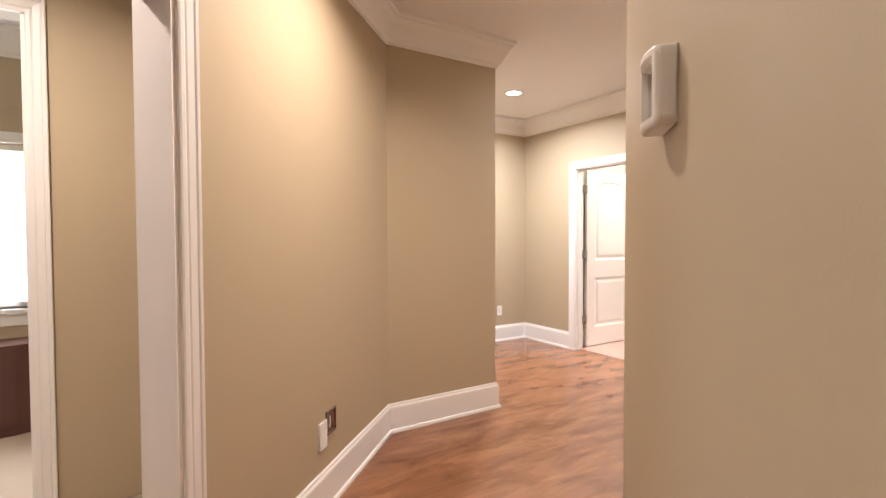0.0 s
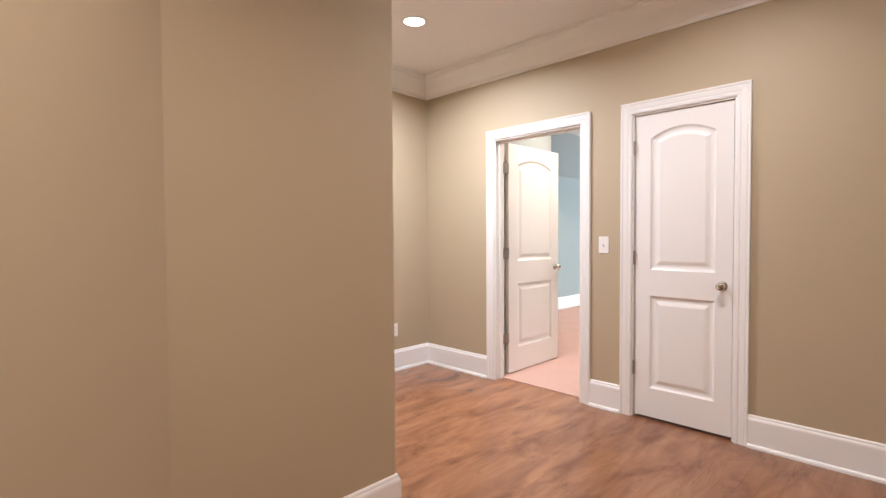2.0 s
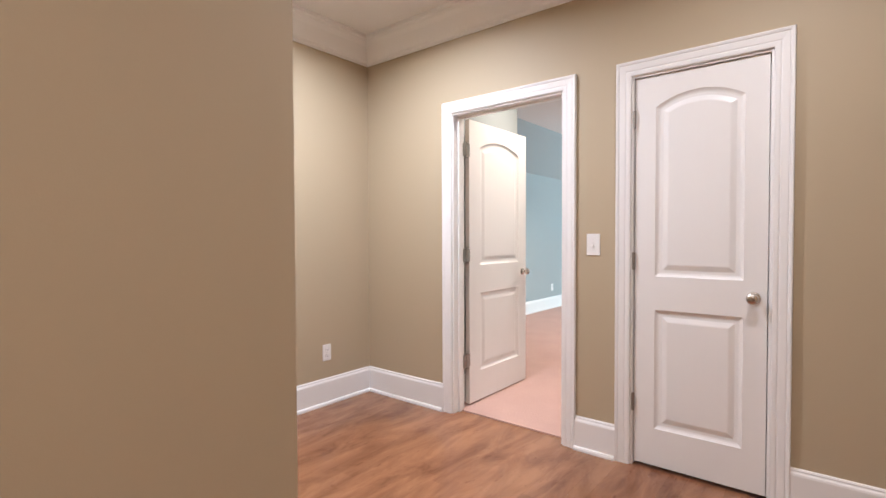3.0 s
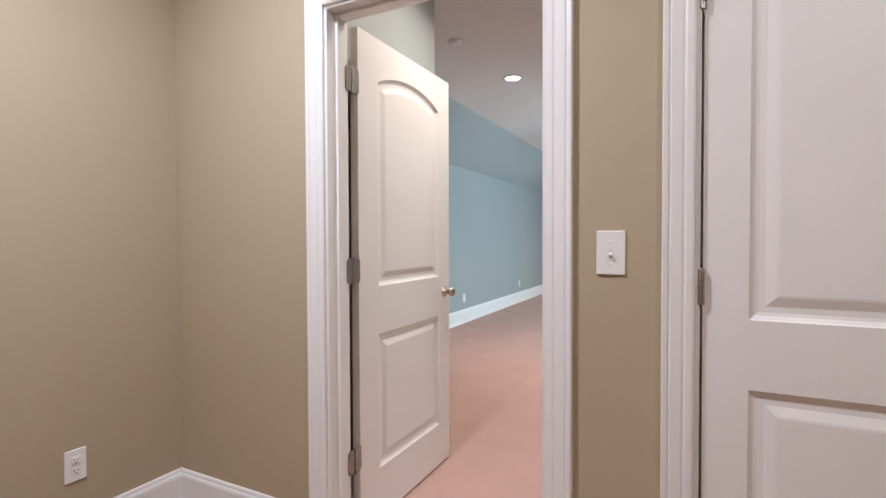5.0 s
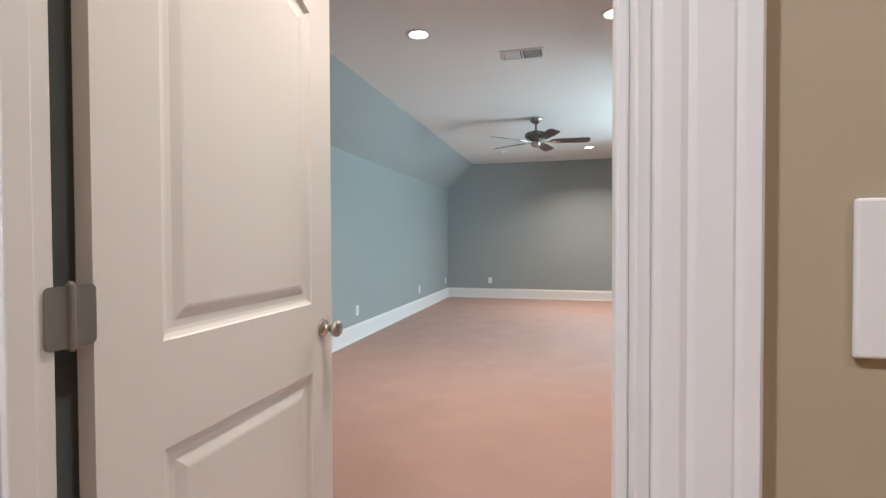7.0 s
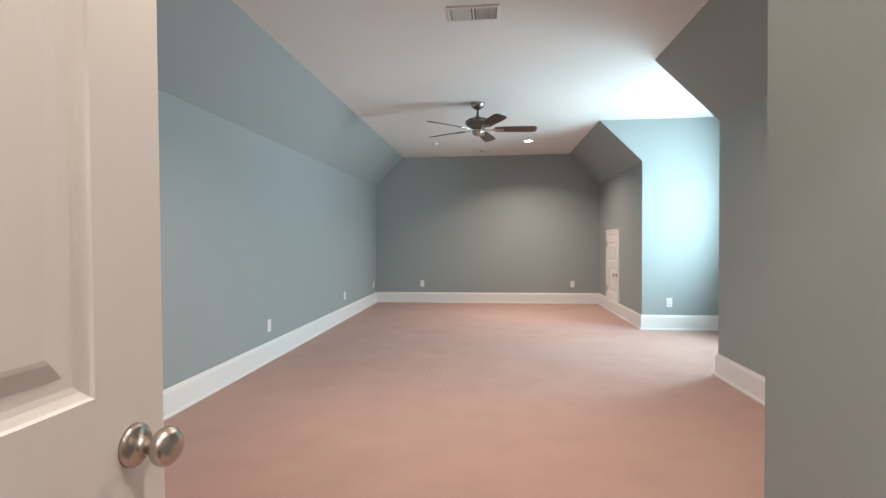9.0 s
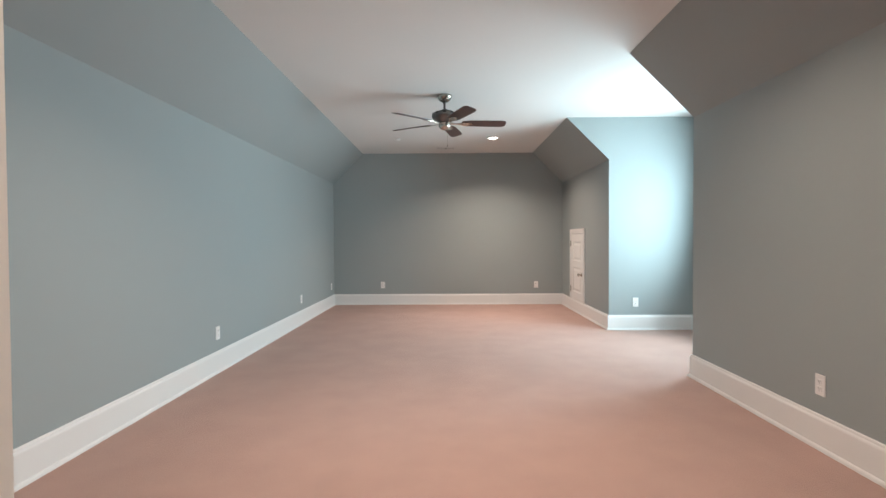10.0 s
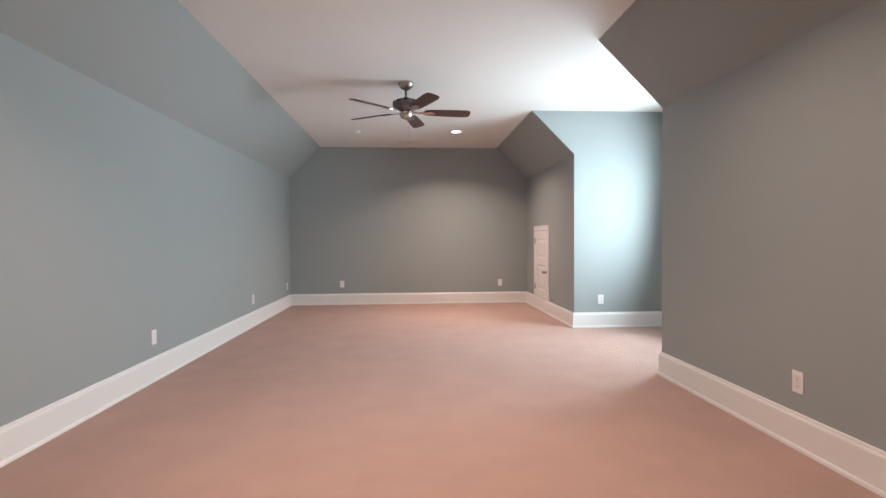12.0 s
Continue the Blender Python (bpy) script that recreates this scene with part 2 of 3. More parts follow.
def wall_line(name, p, q, t, z0, z1, mat, label, holes=()):
    """A wall with face p-q, thick to the right of the way; holes as (start, end, bottom, top) along it."""
    p, q = Vector(p), Vector(q)
    d = (q - p)
    L = d.length
    d.normalize()
    n = Vector((d.y, -d.x))
    bm = bmesh.new()

    def slab(a, b, c, e):
        vs = []
        for u, w in ((a, 0), (b, 0), (b, t), (a, t)):
            vs.append(p + d * u + n * w)
        lo = [bm.verts.new((v.x, v.y, c)) for v in vs]
        hi = [bm.verts.new((v.x, v.y, e)) for v in vs]
        bm.faces.new(lo[::-1])
        bm.faces.new(hi)
        for i in range(4):
            j = (i + 1) % 4
            bm.faces.new((lo[i], lo[j], hi[j], hi[i]))

    at = 0.0
    for a, b, c, e in sorted(holes):
        if a > at:
            slab(at, a, z0, z1)
        if c > z0:
            slab(a, b, z0, c)
        if e < z1:
            slab(a, b, e, z1)
        at = b
    if at < L:
        slab(at, L, z0, z1)
    return structure(part(name, bm, mat), label)


# ---------------------------------------------------------------- hall: floor, walls, ceiling
TOP = CEIL + 0.15
B = (1.075, -2.79)          # bend of the hall's left wall
P1, P2 = (3.245, -3.225), (2.86, -1.92)
K = math.sqrt(0.5)


def along(s):
    """A place s metres back from the bend along the angled wall."""
    return (B[0] + s * K, B[1] - s * K)


HALL = [(-0.73, 0.0), (2.86, 0.0), P2, P1, (5.2, -5.18), along(3.9), B, (1.075, -1.895), (-0.73, -1.895)]
structure(part("ceiling_hall", prism(HALL, lambda a, b, d: (a, b, CEIL + d), 0.12), M_CEIL), "smooth white painted hall ceiling")
structure(part("floor_hall", prism(HALL + [], lambda a, b, d: (a, b, -0.012 - d), 0.1), M_BROWN), "dark subfloor below the oak boards of the hall")

# wall with the two doors: opening 1 for the bonus room, opening 2 for the closet
D1 = (0.106, 0.918)
D2 = (1.298, 1.920)
HEAD = 2.042
DW = 0.118
wall_line("wall_doors", (2.95, 0), (-0.83, 0), DW, 0, TOP, M_TAN, "tan painted hall wall with two doorways",
          holes=[(2.95 - D2[1], 2.95 - D2[0], 0, HEAD), (2.95 - D1[1], 2.95 - D1[0], 0, HEAD)])
wall_line("wall_landing_end", (-0.73, 0), (-0.73, -1.895), 0.1, 0, TOP, M_TAN, "tan painted end wall of the landing")
wall_line("wall_landing_return", (-0.83, -1.895), (1.0725, -1.895), 0.12, 0, TOP, M_TAN, "tan painted return wall of the landing")
wall_line("wall_corner", (1.075, -1.895 - 0.001), B, 0.12, 0, TOP, M_TAN, "tan painted wall beside the landing corner")
OPEN = (1.81, 2.66)
wall_line("wall_angled", B, along(3.9), 0.13, 0, TOP, M_TAN, "tan painted angled hall wall with a cased opening", holes=[(OPEN[0], OPEN[1], 0, HEAD)])
wall_line("wall_keypad", (5.2, -5.18), P1, 0.12, 0, TOP, M_TAN, "tan painted hall wall that carries the thermostat")
wall_line("wall_keypad_return", P1, P2, 0.12, 0, TOP, M_TAN, "tan painted wall leading into the landing")
wall_line("wall_landing_side", P2, (2.86, 0.1), 0.12, 0, TOP, M_TAN, "tan painted side wall of the landing")
wall_line("wall_hall_end", along(3.9), (5.2, -5.18), 0.12, 0, TOP, M_TAN, "tan painted wall closing the hall")

# baseboards and crown of the hall (the room lies to the left of the way)
CW = 0.076
baseboard([(D1[0] - CW, 0), (-0.73, 0), (-0.73, -1.895), (1.075, -1.895), B, along(OPEN[0] - CW)], "tall white moulded baseboard along the tan landing walls")
baseboard([(D2[0] - CW, 0), (D1[1] + CW, 0)], "short white baseboard between two doors")
baseboard([(5.2, -5.18), P1, P2, (2.86, 0), (D2[1] + CW, 0)], "white moulded baseboard beside the closet door")
baseboard([along(OPEN[1] + CW), along(3.9)], "white baseboard on the angled hall wall")
structure(part("trim", sweep([P1, P2, (2.86, 0), (-0.73, 0), (-0.73, -1.895), (1.075, -1.895), B, along(3.9)],
          [(o, CEIL + h) for o, h in CROWN], flat), M_TRIM), "wide white crown moulding under the hall ceiling")


def hall_face(u, z, d):
    return (u, -d, z)


casing(D1[0], D1[1], HEAD, hall_face, "white moulded casing round the open doorway")
casing(D2[0], D2[1], HEAD, hall_face, "white moulded casing round the closet door")
structure(part("trim", sweep([(D1[0], HEAD), (D1[1], HEAD), (D1[1], 0)], CASING, lambda u, z, d: (u, DW + d, z)), M_TRIM), "white moulded casing on the room side of the doorway")


def jamb(name, u0, u1, top, y0, y1, stop0, stop1, label):
    """Boards lining an opening in the door wall, with stop strips."""
    e = empty(name, Matrix(), label, "door frame", kind="structure")
    part("side_jamb", box(u0, u0 + 0.012, y0, y1, 0, top - 0.012, 0.0015, 1), M_TRIM, e)
    part("side_jamb", box(u1 - 0.012, u1, y0, y1, 0, top - 0.012, 0.0015, 1), M_TRIM, e)
    part("head_jamb", box(u0, u1, y0, y1, top - 0.012, top, 0.0015, 1), M_TRIM, e)
    part("stop", box(u0 + 0.012, u0 + 0.024, stop0, stop1, 0, top - 0.024, 0.003), M_TRIM, e)
    part("stop", box(u1 - 0.024, u1 - 0.012, stop0, stop1, 0, top - 0.024, 0.003), M_TRIM, e)
    part("stop", box(u0 + 0.012, u1 - 0.012, stop0, stop1, top - 0.024, top - 0.012, 0.003), M_TRIM, e)
    return e


jamb("door_frame_1", D1[0], D1[1], HEAD, -0.001, DW + 0.001, 0.045, 0.085, "white painted door frame lining the open doorway")
jamb("door_frame_2", D2[0], D2[1], HEAD, -0.001, DW + 0.001, 0.050, 0.085, "white painted door frame of the closet")


# ---------------------------------------------------------------- doors
def outline(x0, x1, z0, z1, rise, inset, n=14):
    """A panel outline with an eyebrow arch, shrunk by inset."""
    a0, a1, b0 = x0 + inset, x1 - inset, z0 + inset
    if not rise:
        return [(a0, b0), (a1, b0), (a1, z1 - inset), (a0, z1 - inset)]
    w = (x1 - x0) / 2
    r = (w * w + rise * rise) / (2 * rise)
    cx, cz = (x0 + x1) / 2, z1 + rise - r
    rr = r - inset
    pts = [(a0, b0), (a1, b0)]
    half = math.asin((a1 - cx) / rr)
    for i in range(n + 1):
        a = half - 2 * half * i / n
        pts.append((cx + rr * math.sin(a), cz + rr * math.cos(a)))
    return pts


def door_leaf(w, h, th, panels):
    """A moulded door leaf: x along its width, faces at y = 0 and y = th."""
    bm = bmesh.new()
    steps = [(0.0, 0.0), (0.003, 0.0035), (0.012, 0.0085), (0.020, 0.0105), (0.034, 0.0105), (0.056, 0.0035), (0.062, 0.0025)]
    for y, s in ((0.0, 1), (th, -1)):
        rim = [bm.verts.new((x, y, z)) for x, z in ((0, 0), (w, 0), (w, h), (0, h))]
        edges = [bm.edges.new((rim[i], rim[(i + 1) % 4])) for i in range(4)]
        for p in panels:
            loops = [[bm.verts.new((x, y + s * dep, z)) for x, z in outline(*p, ins)] for ins, dep in steps]
            k = len(loops[0])
            edges += [bm.edges.new((loops[0][i], loops[0][(i + 1) % k])) for i in range(k)]
            for a, b in zip(loops, loops[1:]):
                for i in range(k):
                    j = (i + 1) % k
                    bm.faces.new((a[i], a[j], b[j], b[i]))
            bm.faces.new(loops[-1])
        bmesh.ops.triangle_fill(bm, use_beauty=True, edges=edges)
    for a, b in (((0, 0), (w, 0)), ((w, 0), (w, h)), ((w, h), (0, h)), ((0, h), (0, 0))):
        bm.faces.new([bm.verts.new(c) for c in ((a[0], 0, a[1]), (b[0], 0, b[1]), (b[0], th, b[1]), (a[0], th, a[1]))])
    bmesh.ops.remove_doubles(bm, verts=bm.verts, dist=1e-5)
    return bm


KNOB = [(0.0, 0.062), (0.010, 0.0615), (0.020, 0.059), (0.0265, 0.053), (0.0285, 0.046), (0.0265, 0.039), (0.019, 0.032), (0.0125, 0.027),
        (0.0115, 0.018), (0.014, 0.010), (0.026, 0.0085), (0.031, 0.005), (0.032, 0.0), (0.0, 0.0)]
KNOB = [(q * 0.9, h) for q, h in KNOB]


def add_knob(door, x, z, th, sides=(0, 1)):
    for s in sides:
        m = pose(x, 0, z, 90) if s == 0 else pose(x, th, z, -90)
        part("door_knob", lathe(KNOB, m), M_NICKEL, door, "round satin nickel door knob", smooth=True)


def add_hinge(door, z, x, y, a_dir, b_dir, size=0.1, rad=0.0066):
    """A butt hinge: pin at x, y and two leaves with rounded corners lying along a_dir and b_dir (unit xy)."""
    bm = bmesh.new()
    for i in range(5):
        m = pose(x, y, z - size / 2 + i * size / 5)
        add_lathe(bm, [(0, 0.0006), (rad - 0.0004, 0.0006), (rad, 0.0015), (rad, size / 5 - 0.0015), (rad - 0.0004, size / 5 - 0.0006), (0, size / 5 - 0.0006)], m, 12)
    add_lathe(bm, [(0, -0.004), (0.004, -0.003), (0.005, 0), (0.005, size), (0.004, size + 0.003), (0, size + 0.004)], pose(x, y, z - size / 2), 12)
    hinge = part("hinge", bm, M_HINGE, door, "brushed metal butt hinge", smooth=False)
    for d in (a_dir, b_dir):
        if d is None:
            continue
        pts = []
        for cx, cz, a0 in ((0.031, size / 2 - 0.012, 90), (0.031, -size / 2 + 0.012, 0)):
            for k in range(6):
                a = radians(a0 - 90 * k / 5)
                pts.append((cx + 0.009 * math.cos(a), cz + 0.009 * math.sin(a)))
        pts = [(0.004, size / 2 - 0.003)] + pts + [(0.004, -size / 2 + 0.003)]
        n = (-d[1] * 0.0012, d[0] * 0.0012)
        bm = prism(pts, lambda u, v, e: (x + d[0] * u + n[0] * (1 - 2 * e), y + d[1] * u + n[1] * (1 - 2 * e), z + v), 1)
        part("leaf", bm, M_HINGE, hinge)


TH = 0.035
# bonus room door: stands open at a right angle into the room
d1 = empty("door_1", pose(0.118, 0.180, 0.018, 0, 0, 90), "white two-panel arched interior door standing wide open", "door", kind="")
part("leaf_panel", door_leaf(0.803, 2.02, TH, [(0.137, 0.682, 0.988, 1.84, 0.062), (0.137, 0.682, 0.215, 0.784, 0)]), M_DOOR, d1)
add_knob(d1, 0.744, 0.906, TH)
part("latch_plate", box(0.8025, 0.8042, 0.006, 0.029, 0.875, 0.935, 0.0004, 1), M_HINGE, d1)
for z in (1.80, 1.062, 0.317):
    add_hinge(d1, z, -0.038, -0.003, (1, 0), (-1, 0))
# closet door: shut, hinges toward the hall
d2 = empty("door_2", pose(1.316, 0.012, 0.019), "white two-panel arched closet door, shut in its frame", "door")
part("leaf_panel", door_leaf(0.586, 2.008, TH, [(0.100, 0.492, 0.984, 1.848, 0.060), (0.100, 0.492, 0.194, 0.812, 0)]), M_DOOR, d2)
add_knob(d2, 0.533, 0.905, TH, (0,))
for z in (1.80, 1.062, 0.317):
    add_hinge(d2, z, -0.004, -0.009, None, None, 0.09, 0.0085)

# ---------------------------------------------------------------- bonus room shell
XL, XR, YF = -1.59, 2.53, 9.39
KN = 2.19
SL, SR = XL + CEIL - KN, XR - (CEIL - KN)
DY0, DY1, DX = 4.72, 6.867, 3.80
ENTRY_R, ENTRY_RY = 1.050, 1.19
ENTRY_L, ENTRY_LY = 0.015, 1.02
structure(part("floor_room", prism([(D1[0] + 0.012, 0.075), (D1[1] - 0.012, 0.075), (D1[1] - 0.012, DW), (ENTRY_R, DW), (ENTRY_R, ENTRY_RY), (XR, ENTRY_RY), (XR, DY0), (DX, DY0),
          (DX, DY1), (XR, DY1), (XR, YF), (XL, YF), (XL, ENTRY_LY), (ENTRY_L, ENTRY_LY), (ENTRY_L, DW), (D1[0] + 0.012, DW)],
          lambda a, b, d: (a, b, 0.008 - d), 0.1), M_CARPET), "beige-pink cut pile carpet over the whole bonus room")
structure(part("ceiling_room", prism([(ENTRY_L - 0.1, DW), (ENTRY_R + 0.1, DW), (ENTRY_R + 0.1, ENTRY_RY - 0.05), (SR, ENTRY_RY - 0.05), (SR, DY0), (DX + 0.1, DY0), (DX + 0.1, DY1), (SR, DY1), (SR, YF + 0.1),
          (SL, YF + 0.1), (SL, ENTRY_LY - 0.05), (ENTRY_L - 0.1, ENTRY_LY - 0.05)], lambda a, b, d: (a, b, CEIL + d), 0.12), M_CEIL), "flat white painted ceiling of the bonus room")


def side_section(sgn, xk, xs):
    """The cut through a knee wall and its slope, 0.1 thick outward."""
    o = 0.1 * sgn
    return [(xk, 0), (xk, KN), (xs, CEIL), (xs, CEIL + 0.14), (xk + o, KN + 0.05), (xk + o, 0)]


def run(sec, y0, y1, name, label):
    return structure(part(name, prism(sec, lambda a, b, d: (a, y0 + d, b), y1 - y0), M_BLUE), label)


run(side_section(-1, XL, SL), ENTRY_LY - 0.1, YF + 0.1, "wall_left", "blue-grey knee wall with sloped attic ceiling above")
run(side_section(1, XR, SR), ENTRY_RY - 0.1, DY0 - 0.003, "wall_right", "blue-grey knee wall with sloped ceiling before the dormer")
run(side_section(1, XR, SR), DY1 + 0.003, YF + 0.1, "wall_right_far", "blue-grey knee wall with sloped ceiling past the dormer")
GABLE = [(XL, 0), (XR, 0), (XR, KN), (SR, CEIL), (SL, CEIL), (XL, KN)]
structure(part("wall_far", prism(GABLE, lambda a, b, d: (a, YF + d, b), 0.12), M_BLUE), "blue-grey gable end wall of the bonus room")
CHEEK = [(XR + 0.001, 0), (DX + 0.1, 0), (DX + 0.1, CEIL + 0.1), (SR + 0.1, CEIL + 0.1), (SR + 0.001, CEIL), (XR + 0.001, KN)]
structure(part("wall_cheek_far", prism(CHEEK, lambda a, b, d: (a, DY1 + d, b), 0.1), M_BLUE), "blue-grey dormer side wall lit by the window")
structure(part("wall_cheek_near", prism(CHEEK, lambda a, b, d: (a, DY0 - d, b), 0.1), M_BLUE), "blue-grey dormer side wall")
WY0, WY1, WZ0, WZ1 = 5.23, 6.33, 0.75, 2.20
wall_line("wall_dormer", (DX, DY0), (DX, DY1), 0.14, 0, CEIL + 0.05, M_BLUE, "blue-grey dormer end wall with its window",
          holes=[(WY0 - DY0, WY1 - DY0, WZ0, WZ1)])
wall_line("wall_entry_right", (ENTRY_R, DW), (ENTRY_R, ENTRY_RY), 0.1, 0, CEIL, M_BLUE, "blue-grey short wall beside the room entry")
wall_line("wall_entry_left", (ENTRY_L, ENTRY_LY), (ENTRY_L, DW), 0.1, 0, CEIL, M_BLUE, "blue-grey short wall behind the open door")
wall_line("wall_front_right", (ENTRY_R + 0.1, ENTRY_RY), (XR + 0.05, ENTRY_RY), 0.1, 0, CEIL, M_BLUE, "blue-grey closet front wall")
wall_line("wall_front_left", (XL - 0.05, ENTRY_LY), (ENTRY_L - 0.1, ENTRY_LY), 0.1, 0, CEIL, M_BLUE, "blue-grey front wall of the bonus room")
ZC = 0.008
ACC = (7.965, 8.80)
baseboard([(ENTRY_R, DW + 0.02), (ENTRY_R, ENTRY_RY), (XR, ENTRY_RY), (XR, DY0), (DX, DY0), (DX, DY1), (XR, DY1), (XR, YF), (XL, YF), (XL, ENTRY_LY), (ENTRY_L, ENTRY_LY), (ENTRY_L, DW + 0.02)],
          "tall white moulded baseboard round the bonus room", ZC)

# dormer window
win = empty("window_1", Matrix(), "white double-hung dormer window with plain glass", "window", kind="structure")
part("window_frame", sweep([(WY0, WZ0), (WY0, WZ1), (WY1, WZ1), (WY1, WZ0), (WY0, WZ0)], [(-0.05, 0.06), (-0.05, 0.11), (0.0, 0.11), (0.0, 0.06)],
     lambda u, v, d: (DX + d, u, v)), M_TRIM, win)
part("meeting_rail", box(DX + 0.07, DX + 0.105, WY0 + 0.05, WY1 - 0.05, 1.43, 1.47, 0.003), M_TRIM, win)
part("window_sill", box(DX - 0.03, DX + 0.06, WY0 - 0.05, WY1 + 0.05, WZ0 - 0.025, WZ0, 0.004), M_TRIM, win)
for a, b in ((WZ0 + 0.05, 1.43), (1.47, WZ1 - 0.05)):
    pane = part("pane", box(DX + 0.085, DX + 0.089, WY0 + 0.05, WY1 - 0.05, a, b), M_GLASS, win)
    pane.visible_shadow = False

# ---------------------------------------------------------------- rooms off the hall
def angled_face(u, z, d):
    x, y = along(u)
    return (x + K * d, y + K * d, z)


casing(OPEN[0], OPEN[1], HEAD, angled_face, "white moulded casing round the cased hall opening")
fr = empty("door_frame_3", Matrix(), "white painted lining of the cased opening", "door frame", kind="structure")
for u0, u1 in ((OPEN[0], OPEN[0] + 0.016), (OPEN[1] - 0.016, OPEN[1])):
    part("side_jamb", prism([(u0, 0), (u1, 0), (u1, HEAD), (u0, HEAD)], lambda a, b, d: angled_face(a, b, 0.001 - d), 0.132), M_TRIM, fr)
part("head_jamb", prism([(OPEN[0], HEAD - 0.016), (OPEN[1], HEAD - 0.016), (OPEN[1], HEAD), (OPEN[0], HEAD)], lambda a, b, d: angled_face(a, b, 0.001 - d), 0.132), M_TRIM, fr)
VX, VD = 1.10, (-5.43, -4.585)
wall_line("wall_vestibule", (VX, -7.2), (VX, -2.9), -0.12, 0, TOP, M_TAN, "tan painted vestibule wall with a doorway", holes=[(VD[0] + 7.2, VD[1] + 7.2, 0, 2.30)])
casing(VD[0], VD[1], 2.30, lambda u, z, d: (VX + d, u, z), "white casing round the side room doorway")
e4 = empty("door_frame_4", Matrix(), "white painted lining of the side room doorway", "door frame", kind="structure")
for u0, u1 in ((VD[0], VD[0] + 0.016), (VD[1] - 0.016, VD[1])):
    part("side_jamb", box(VX - 0.121, VX + 0.001, u0, u1, 0, 2.30, 0.0015, 1), M_TRIM, e4)
wall_line("wall_vestibule_end", (0.8, -7.2), (5.0, -7.2), -0.1, 0, TOP, M_TAN, "tan painted wall closing the vestibule")
wall_line("wall_vestibule_side", (4.2, -7.2), (4.2, -5.9), -0.1, 0, TOP, M_TAN, "tan painted side wall of the vestibule")
SX = -0.50
wall_line("wall_side_window", (SX, -7.2), (SX, -3.0), -0.14, 0, TOP, M_TAN, "tan painted side room wall with a window", holes=[(7.2 - 6.05, 7.2 - 4.75, 0.80, 1.95)])
wall_line("wall_side_end", (0.9, -3.2), (SX - 0.1, -3.2), -0.1, 0, TOP, M_TAN, "tan painted end wall of the side room")
wall_line("wall_side_back", (SX - 0.1, -7.2), (0.8, -7.2), -0.1, 0, TOP, M_TAN, "tan painted back wall of the side room")
structure(part("floor_side", prism([(-0.62, -7.2), (4.2, -7.2), (4.2, -5.9), along(3.9), along(0.2), (0.9, -2.95), (-0.62, -3.2)], lambda a, b, d: (a, b, -0.004 - d), 0.05),
          material("pale_tan_carpet", (0.60, 0.50, 0.40), 0.95, var=0.1, scale=3, fine=400, bump=0.7, dist=0.005)), "pale tan carpet of the side room")
structure(part("ceiling_side", prism([(-0.62, -7.2), (4.3, -7.2), (4.3, -6.1), along(3.9), along(0.1), (0.9, -2.95), (-0.62, -3.1)], lambda a, b, d: (a - 0.06, b - 0.06, CEIL + 0.002 + d), 0.1), M_CEIL),
          "white ceiling of the side room")
structure(part("trim", sweep([(SX, -3.2), (SX, -7.2)], [(o, CEIL + h) for o, h in CROWN], flat), M_TRIM), "white crown moulding in the side room")
w2 = empty("window_2", Matrix(), "white framed bright window with a deep sill", "window", kind="structure")
part("window_frame", sweep([(-6.05, 0.80), (-6.05, 1.95), (-4.75, 1.95), (-4.75, 0.80), (-6.05, 0.80)], [(-0.045, -0.09), (-0.045, -0.05), (0, -0.05), (0, -0.09)],
     lambda u, v, d: (SX + d, u, v)), M_TRIM, w2)
part("head_trim", sweep([(-6.05, 0.80), (-6.05, 1.95), (-4.75, 1.95), (-4.75, 0.80)], CASING, lambda u, v, d: (SX + d, u, v)), M_TRIM, w2)
part("window_sill", box(SX - 0.05, SX + 0.05, -6.16, -4.64, 0.765, 0.80, 0.006), M_TRIM, w2)
part("apron", box(SX, SX + 0.018, -6.12, -4.68, 0.68, 0.765, 0.004), M_TRIM, w2)
for k in range(9):
    part("blind_slat", box(SX - 0.045, SX - 0.02, -6.0, -4.8, 0.815 + 0.012 * k, 0.818 + 0.012 * k), M_PLATE, w2)
gl = part("pane", box(SX - 0.075, SX - 0.071, -6.0, -4.80, 0.85, 1.90), M_GLASS, w2)
gl.visible_shadow = False
structure(part("backdrop", box(-4.02, -4.0, -9, -2, -1, 5), M_BACK), "bright hazy daylight outside the side window")
# dark chest below the window
ch = empty("chest", pose(SX + 0.02, -5.3, -0.004), "dark brown wooden chest with a bowed front below the window", "chest")
bow = [(0.0, -0.6), (0.24, -0.6), (0.30, -0.45), (0.33, -0.2), (0.34, 0.0), (0.33, 0.2), (0.30, 0.45), (0.24, 0.6), (0.0, 0.6)]
part("body", prism(bow, lambda a, b, d: (a * 0.97, b * 0.97, 0.07 + d), 0.50), M_BROWN, ch)
part("top", prism(bow, lambda a, b, d: (a, b, 0.57 + d), 0.03), M_BROWN, ch)
part("plinth", prism(bow, lambda a, b, d: (a * 0.92, b * 0.95, 0.0 + d), 0.07), M_BROWN, ch)


# ---------------------------------------------------------------- fixtures
def wall_pose(x, y, z, face):
    """Local x across the wall, local -y out of it, z up; face is the turn about z."""
    return pose(x, y, z, 0, 0, face)


def plate(bm, w, h, t=0.006):
    return add_box(bm, -w / 2, w / 2, -t, 0, -h / 2, h / 2, 0.0025, 3)


def screw(e, z, y=-0.0062):
    part("screw", lathe([(0, 0.0012), (0.0026, 0.001), (0.0034, 0), (0, 0)], pose(0, y, z, 90), 12), M_GRILLE, e)


